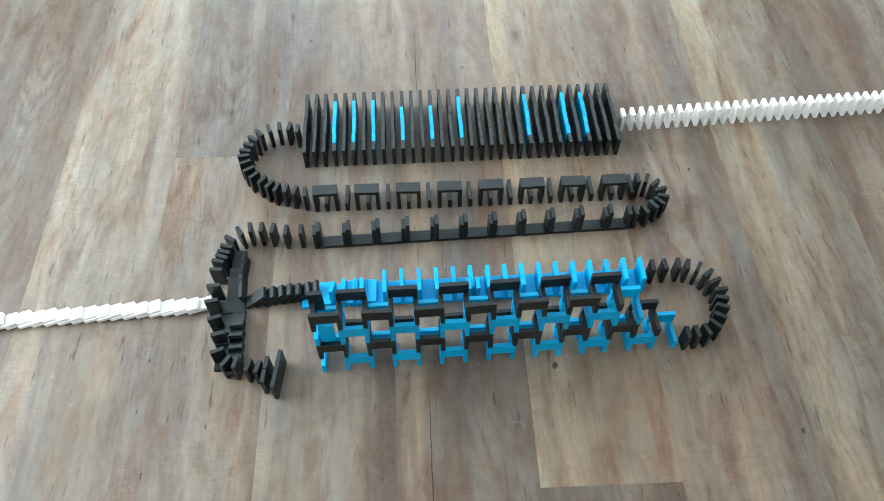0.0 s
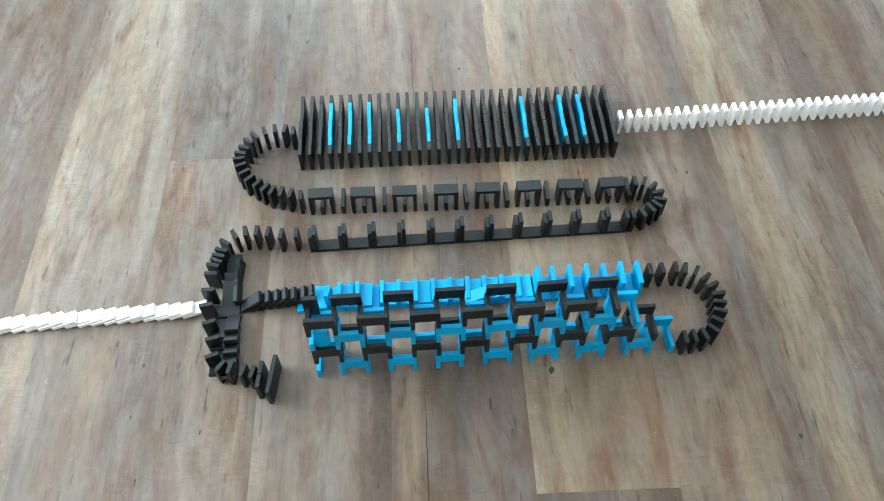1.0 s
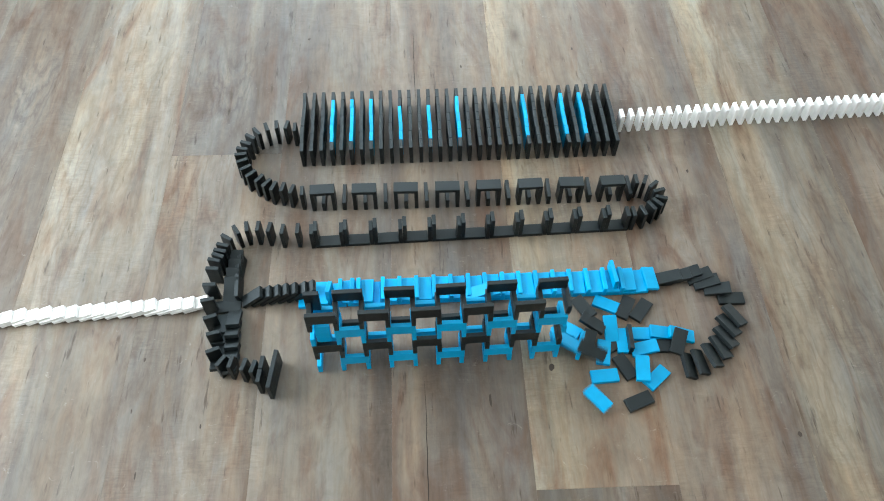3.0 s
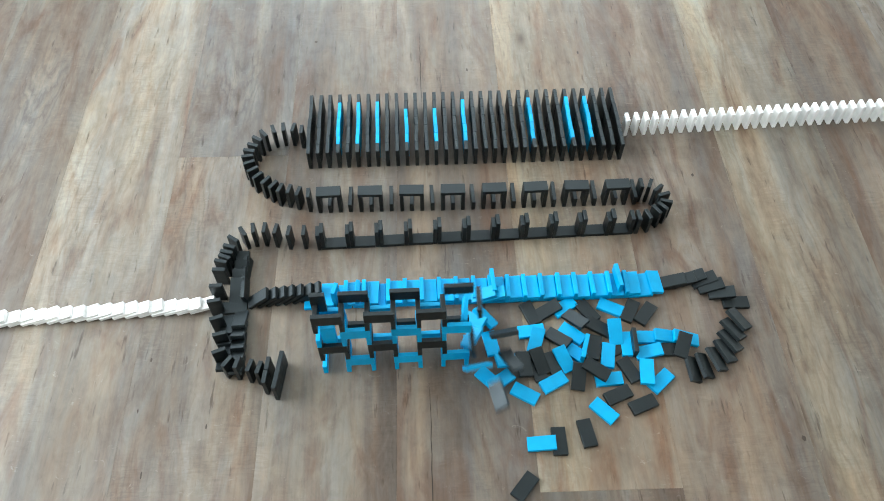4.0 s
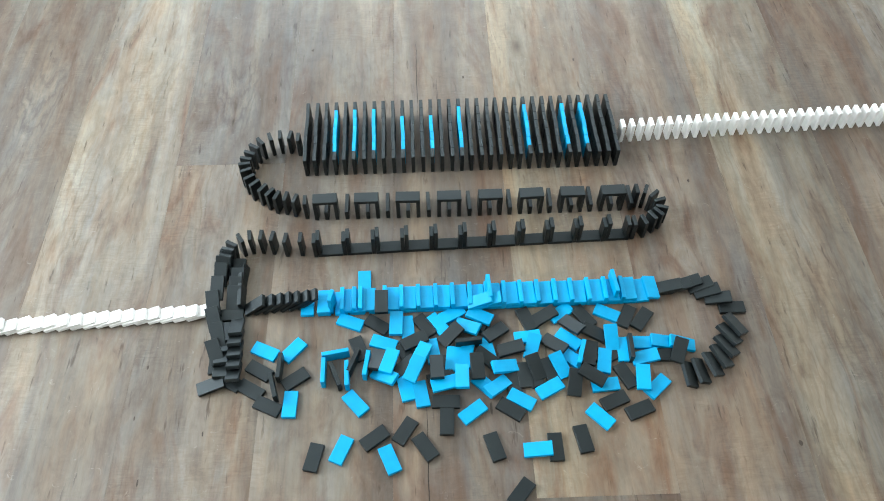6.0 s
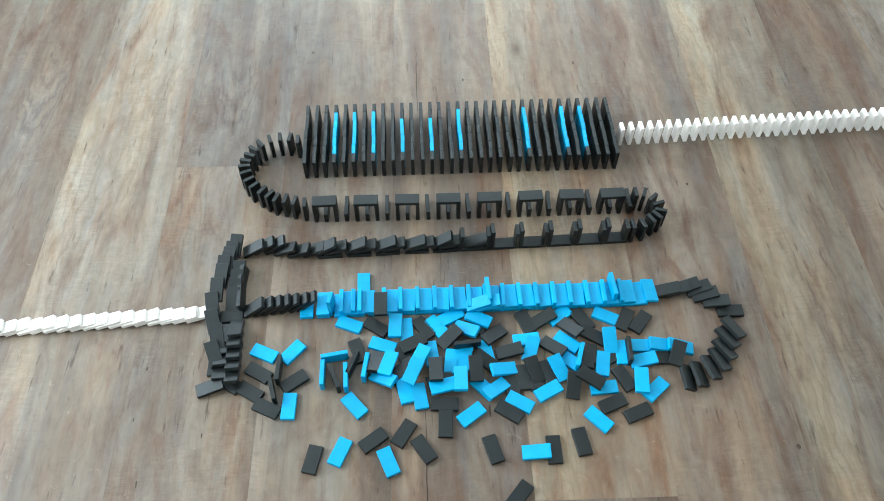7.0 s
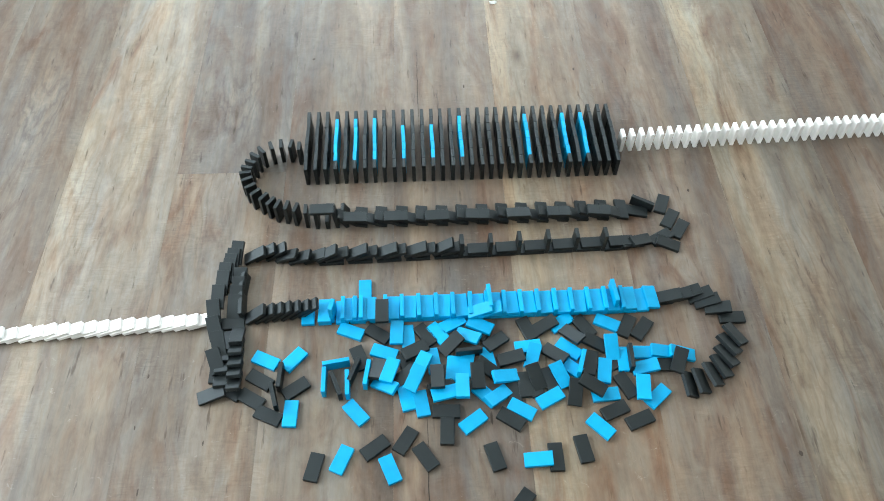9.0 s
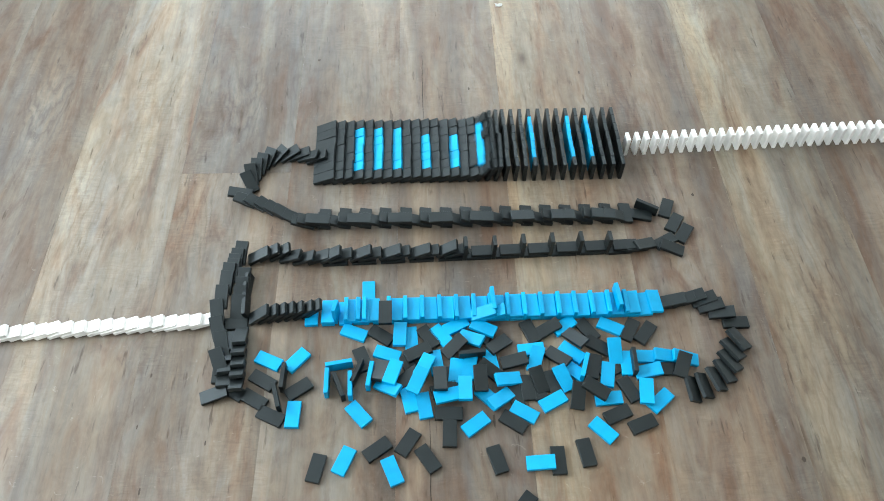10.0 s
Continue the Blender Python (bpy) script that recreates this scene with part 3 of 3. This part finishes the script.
# ---- the field: 33 ranks of seven, with plain blue bars set into the black ----
BARS = {3: (1, 5), 5: (1, 5), 7: (1, 5), 10: (2, 5), 13: (2, 5), 16: (1, 5), 23: (1, 5), 27: (1, 5), 29: (1, 5)}
for c in range(33):
    for r in range(7):
        lo, hi = BARS.get(c, (9, 9))
        blue = lo <= r <= hi
        x = 0.0038 + 0.0204 * c + 0.0006 * math.sin(1.3 * r + 2.1 * c) + rnd.uniform(-0.0002, 0.0002)
        y = 0.1545 - 0.0241 * r + rnd.uniform(-0.0001, 0.0001)
        deg = rnd.uniform(-1.2, 1.2)
        m = upright(x, y, deg)
        ob = domino("blue" if blue else "black", m, ("blue" if blue else "black") + " plastic domino standing in a rank of seven", "field of dominoes")
        fall(ob, m, x, y, 0, deg, 9.535 + 0.0215 * c + rnd.uniform(-0.006, 0.006), 0.15, 68.0 + rnd.uniform(-1.5, 1.5))

# ---- blue line: flat dominoes with others on their long side in the gaps ----
for k in range(20):
    x = 0.0385 + 0.0316 * k
    y = -0.3205 + 0.003 * (x - 0.3)
    domino("blue", flat(x - 0.0158, y, 90 + rnd.uniform(-1.5, 1.5), 0.0038), "blue plastic domino lying flat in a line", "blue line")
    started = (x - 0.185) / 0.29
    down = started < -0.1
    # the lower piece stays on its long side, the upper one tips off and drops on the next flat one
    lean = rnd.uniform(0, 5) if k not in (1, 2) else 14
    low = tipped(on_edge(x, y, 90 + rnd.uniform(-1.5, 1.5)), x, y, 0, 0, lean)
    if k == 0:
        low = upright(0.0700, -0.3290, -14)
    elif k < 4:
        x = 0.0700 + 0.0170 * k
        low = tipped(on_edge(x, y, 90), x, y, 0, 0, (0, 3, 16, 2)[k])
    ob = domino("blue", low, "blue plastic domino on its long side between flat ones", "blue line")
    if k == 19:
        keyed(ob, [(0.0, low), (1.62, low), (1.70, tipped(low, x, y, 0, 0, 40, 0, -0.003)), (1.78, tipped(low, x, y, 0, 0, 78, 0.001, -0.007))])
    m = on_edge(x, y + rnd.uniform(-0.001, 0.001), 90 + rnd.uniform(-1.5, 1.5), WIDE)
    end = flat(x + 0.0160, y + rnd.uniform(-0.0015, 0.0015), 90 + rnd.uniform(-2.5, 2.5), 0.0122, 0, rnd.uniform(-5, 2))
    if k == 19:
        end = flat(x + 0.0265, y + 0.002, 93, 0.0122, 0, 10)
    ob = domino("blue", end if down else m, "blue plastic domino %s in a line" % ("fallen flat" if down else "stacked on its long side"), "blue line")
    if not down:
        tumble(ob, m, end, max(started, -0.05) + 0.05, 0.2)
for k, x in enumerate((0.318, 0.334)):
    m = upright(x, -0.340, 2, THICK)
    ob = domino("blue", m, "blue plastic domino standing upright in a line", "blue line")
    fall(ob, m, x, -0.340, THICK, 2, 0.5 + 0.06 * k, 0.22, 64 + 4 * k, 0.004)

# ---- big bend from the blue line to the wall ----
BIG_ARC = [(0.6606, -0.3134), (0.6836, -0.3126), (0.7090, -0.3119), (0.7259, -0.3150), (0.7438, -0.3222), (0.7580, -0.3354),
           (0.7665, -0.3523), (0.7731, -0.3709), (0.7708, -0.3886), (0.7672, -0.4061), (0.7578, -0.4249), (0.7457, -0.4414),
           (0.7274, -0.4516), (0.7091, -0.4543), (0.6923, -0.4553)]
ARC_REST = [(0.684, -0.3165, 3, 0), (0.700, -0.3165, 4, 4), (0.719, -0.315, 6, 4), (0.739, -0.310, 10, 4), (0.759, -0.316, 13, 4), (0.769, -0.330, 7, 4),
            (0.786, -0.346, -4, 4), (0.810, -0.363, -1, 0), (0.805, -0.401, -62, 5), (0.789, -0.421, -59, 5), (0.778, -0.444, -60, 5),
            (0.764, -0.464, -71, 5), (0.744, -0.480, -74, 6), (0.720, -0.492, -82, 6), (0.698, -0.498, -88, 6)]
for (x, y), deg, t, end in zip(BIG_ARC, headings(BIG_ARC, 0, 180), spread_times(BIG_ARC, 1.64, 2.06), ARC_REST):
    m = upright(x, y, deg + rnd.uniform(-2, 2))
    tumble(domino("black", m, "black plastic domino standing in a wide bend", "wide bend of dominoes"), m, resting(*end), t, 0.2)

# ---- the wall: four storeys of legs set across and planks set along, all on their long sides ----
LEGS, PITCH = 16, 0.0412
RISE = math.degrees(math.atan(0.0218))
pieces = []


def wall_place(x):
    return -0.4745 + 0.0218 * (x - 0.0564)


for storey in range(4):
    colour = ("blue", "black")[storey % 2]
    z = 2 * WIDE * storey
    count = LEGS - storey
    for i in range(count):
        x = 0.0564 + PITCH * i + rnd.uniform(-0.0008, 0.0008)
        m = on_edge(x, wall_place(x) + 0.024, 90 + RISE + rnd.uniform(-2, 2), z)
        pieces.append((i, 2 * storey, colour, m, "%s plastic domino set across as a leg of a lattice wall" % colour))
    for i in range(count - 1):
        front = (i + storey) % 2 == 1
        x = 0.0564 + PITCH * (i + 0.5)
        y = wall_place(x) + (0.0040 if front else 0.0440)
        m = on_edge(x, y, RISE + rnd.uniform(-1.2, 1.2), z + WIDE)
        pieces.append((i + 0.8, 2 * storey + 1, colour, m, "%s plastic domino set along as a plank of a lattice wall" % colour))
    if storey > 1:
        x = 0.0610 if storey == 3 else 0.0740
        m = axes((x, wall_place(x) + (0.044 if storey == 3 else 0.012), z + LONG / 2), UP, way(90 + RISE))
        pieces.append((0, 2 * storey, colour, m, "%s plastic domino upright at the end of a lattice wall" % colour))

LAID.clear()
REST = {"blue": BLUE_REST_A + BLUE_REST_B + BLUE_REST_C, "black": BLACK_REST_A + BLACK_REST_B + BLACK_REST_C}
SETTLED = {"blue": [], "black": []}
order = [(p[3] % 9, -p[1], colour, p) for colour in ("blue", "black") for p in REST[colour]]
for _, _, colour, p in sorted(order, key=lambda o: (o[0], o[1])):
    # which of them land sooner or later than the run of the collapse
    late = 0.35 * (p[1] + 0.43) if p[0] > 0.55 and p[1] < -0.43 else 0.05 if 0.34 < p[0] < 0.39 and p[1] < -0.6 else 0.0
    SETTLED[colour].append((p[0] + late, resting(*p)))
for colour in ("blue", "black"):
    mine = sorted((p for p in pieces if p[2] == colour), key=lambda p: -p[0] + 0.05 * p[1])
    places = list(SETTLED[colour])
    while len(places) < len(mine):
        x = rnd.uniform(0.20, 0.58)
        places.append((x, flat(x, rnd.uniform(-0.50, -0.42), rnd.uniform(0, 180), 0.0030)))
    places = sorted(places[:len(mine)], key=lambda p: -p[0])
    for (i, level, _, m, label), (_, end) in zip(mine, places):
        ob = domino(colour, m, label, "lattice wall")
        go = (1.98 + (15 - i) * 0.172 if i > 11 else 2.68 + (11 - i) * 0.26 if i > 7 else 3.72 + (7 - i) * 0.198) + 0.012 * (7 - level) + rnd.uniform(-0.03, 0.03)
        far = (middle(end) - middle(m)).to_2d().length
        tumble(ob, m, end, go, 0.26 + 0.8 * far + 0.012 * level, 0.01)

# ---- floor planks ----
TONES = {-1: (0.80, 0.78, 0.77), 0: (0.77, 0.75, 0.75), 1: (1.05, 1.03, 0.99), 2: (1.08, 1.06, 1.01), 3: (0.86, 0.84, 0.83), 4: (0.93, 0.88, 0.84),
         5: (1.32, 1.26, 1.14), 6: (0.90, 0.85, 0.82), 7: (1.04, 1.01, 0.95), 8: (0.92, 0.86, 0.82)}
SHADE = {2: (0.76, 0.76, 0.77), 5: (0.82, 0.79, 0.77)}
PLANK, LENGTH = 0.2305, 1.5


def plank_mesh(w, length):
    bm = bmesh.new()
    box(bm, 0.00005, w - 0.00005, 0.00005, length - 0.00005, -0.004, 0.0)
    top = [e for e in bm.edges if all(abs(v.co.z) < 1e-6 for v in e.verts)]
    bmesh.ops.bevel(bm, geom=top, offset=0.0002, segments=1, affect="EDGES")
    return mesh_of("plank", bm, WOOD)


cut = {}
first = -0.5065
for n in range(-8, 18):
    x = first + PLANK * (n - 1)
    start = {2: 0.037, 5: -0.693}.get(n, 0.66 + 0.09 * ((n * 7) % 3))
    for k in range(-4, 4):
        y = start + LENGTH * k
        xa, xb, ya, yb = max(x, X0 - 0.06), min(x + PLANK, X1 + 0.06), max(y, Y0 - 0.06), min(y + LENGTH, Y1 + 0.06)
        if xb - xa < 0.01 or yb - ya < 0.01:
            continue
        size = (round(xb - xa, 4), round(yb - ya, 4))
        if size not in cut:
            cut[size] = plank_mesh(*size)
        ob = new("plank", cut[size])
        ob.parent = floor
        ob.matrix_world = pose(0, 0, 0, 0, 0, LAY) @ pose(xa, ya, 0)
        tone = TONES.get(n, (0.98, 0.96, 0.94))
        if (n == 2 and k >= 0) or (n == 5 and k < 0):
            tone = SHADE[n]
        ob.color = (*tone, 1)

# two long dark cracks along the grain
KNOT = plain("dark_knot", (0.055, 0.040, 0.030), 0.8, 300, 0.0005)
CRACK = plain("dark_crack", (0.03, 0.022, 0.016), 0.9)
for y0, y1 in ((0.16, 0.42), (-0.86, -0.50)):
    bm = bmesh.new()
    steps = 14
    left, right = [], []
    for k in range(steps + 1):
        y = y0 + (y1 - y0) * k / steps
        x = 0.2398 + 0.0079 * (y + 0.1) + rnd.uniform(-0.0012, 0.0012)
        w = 0.0007 * math.sin(math.pi * (k + 0.3) / (steps + 0.6)) + 0.0001
        left.append(bm.verts.new((x - w, y, 0.0003)))
        right.append(bm.verts.new((x + w, y, 0.0003)))
    for k in range(steps):
        bm.faces.new((left[k], right[k], right[k + 1], left[k + 1]))
    part("crack", bm, CRACK, floor, "long dark crack along the grain")


# small dark knots and flecks in the wood: x, y, half width, half length
for x, y, w, h in ((0.3475, -0.540, 0.0022, 0.0130), (0.4603, -0.4844, 0.0050, 0.0075), (0.8581, -0.6262, 0.0040, 0.0060), (-0.2537, -0.436, 0.0018, 0.0050),
                   (-0.2603, -0.532, 0.0014, 0.0050), (-0.2354, -0.6437, 0.0016, 0.0070), (-0.1408, -0.5647, 0.0014, 0.0050), (0.3505, 0.286, 0.0022, 0.0060),
                   (0.6165, 0.3354, 0.0024, 0.0055), (-0.0036, 0.3959, 0.0035, 0.0040), (0.8025, -0.0502, 0.0030, 0.0045)):
    bm = bmesh.new()
    ring = []
    for k in range(14):
        a = 2 * math.pi * k / 14
        r = rnd.uniform(0.72, 1.1)
        ring.append(bm.verts.new((x + w * r * math.cos(a), y + h * r * math.sin(a), 0.0003)))
    bm.faces.new(ring)
    part("knot", bm, KNOT, floor, "small dark knot in the wood")

# ---- a scrap of paper on the floor beyond the field ----
bm = bmesh.new()
grid = [[bm.verts.new((0.006 * i - 0.009 + rnd.uniform(-0.0012, 0.0012), 0.006 * j - 0.006 + rnd.uniform(-0.0012, 0.0012), 0.0006 + abs(rnd.gauss(0, 0.0016))))
         for i in range(4)] for j in range(3)]
for j in range(2):
    for i in range(3):
        bm.faces.new((grid[j][i], grid[j][i + 1], grid[j + 1][i + 1], grid[j + 1][i]))
bmesh.ops.solidify(bm, geom=bm.faces[:], thickness=0.0003)
scrap = part("paper_scrap", bm, WHITE, None)
scrap.location = (0.4451, 0.5953, 0)
tagged(scrap, "tiny crumpled scrap of white paper on the floor", "paper scrap")


def motions():
    for ob, rows in MOVES:
        kept, last = [], None
        for t, m in rows:
            if t >= 10.0:
                # the pose at the clip's very end, part of the way to this row
                if last and last[0] < 10.0:
                    u = (10.0 - last[0]) / (t - last[0])
                    q = last[1].to_quaternion().slerp(m.to_quaternion(), u)
                    r = q.to_matrix().to_4x4()
                    r.translation = last[1].translation.lerp(m.translation, u)
                    kept.append((10.0, r))
                last = None
                break
            if not kept or frame(t) > frame(kept[-1][0]):
                kept.append((t, m))
            else:
                kept[-1] = (kept[-1][0], m)
            last = (t, m)
        if last:
            kept.append((10.0, last[1]))
        walk(ob, kept)


motions()
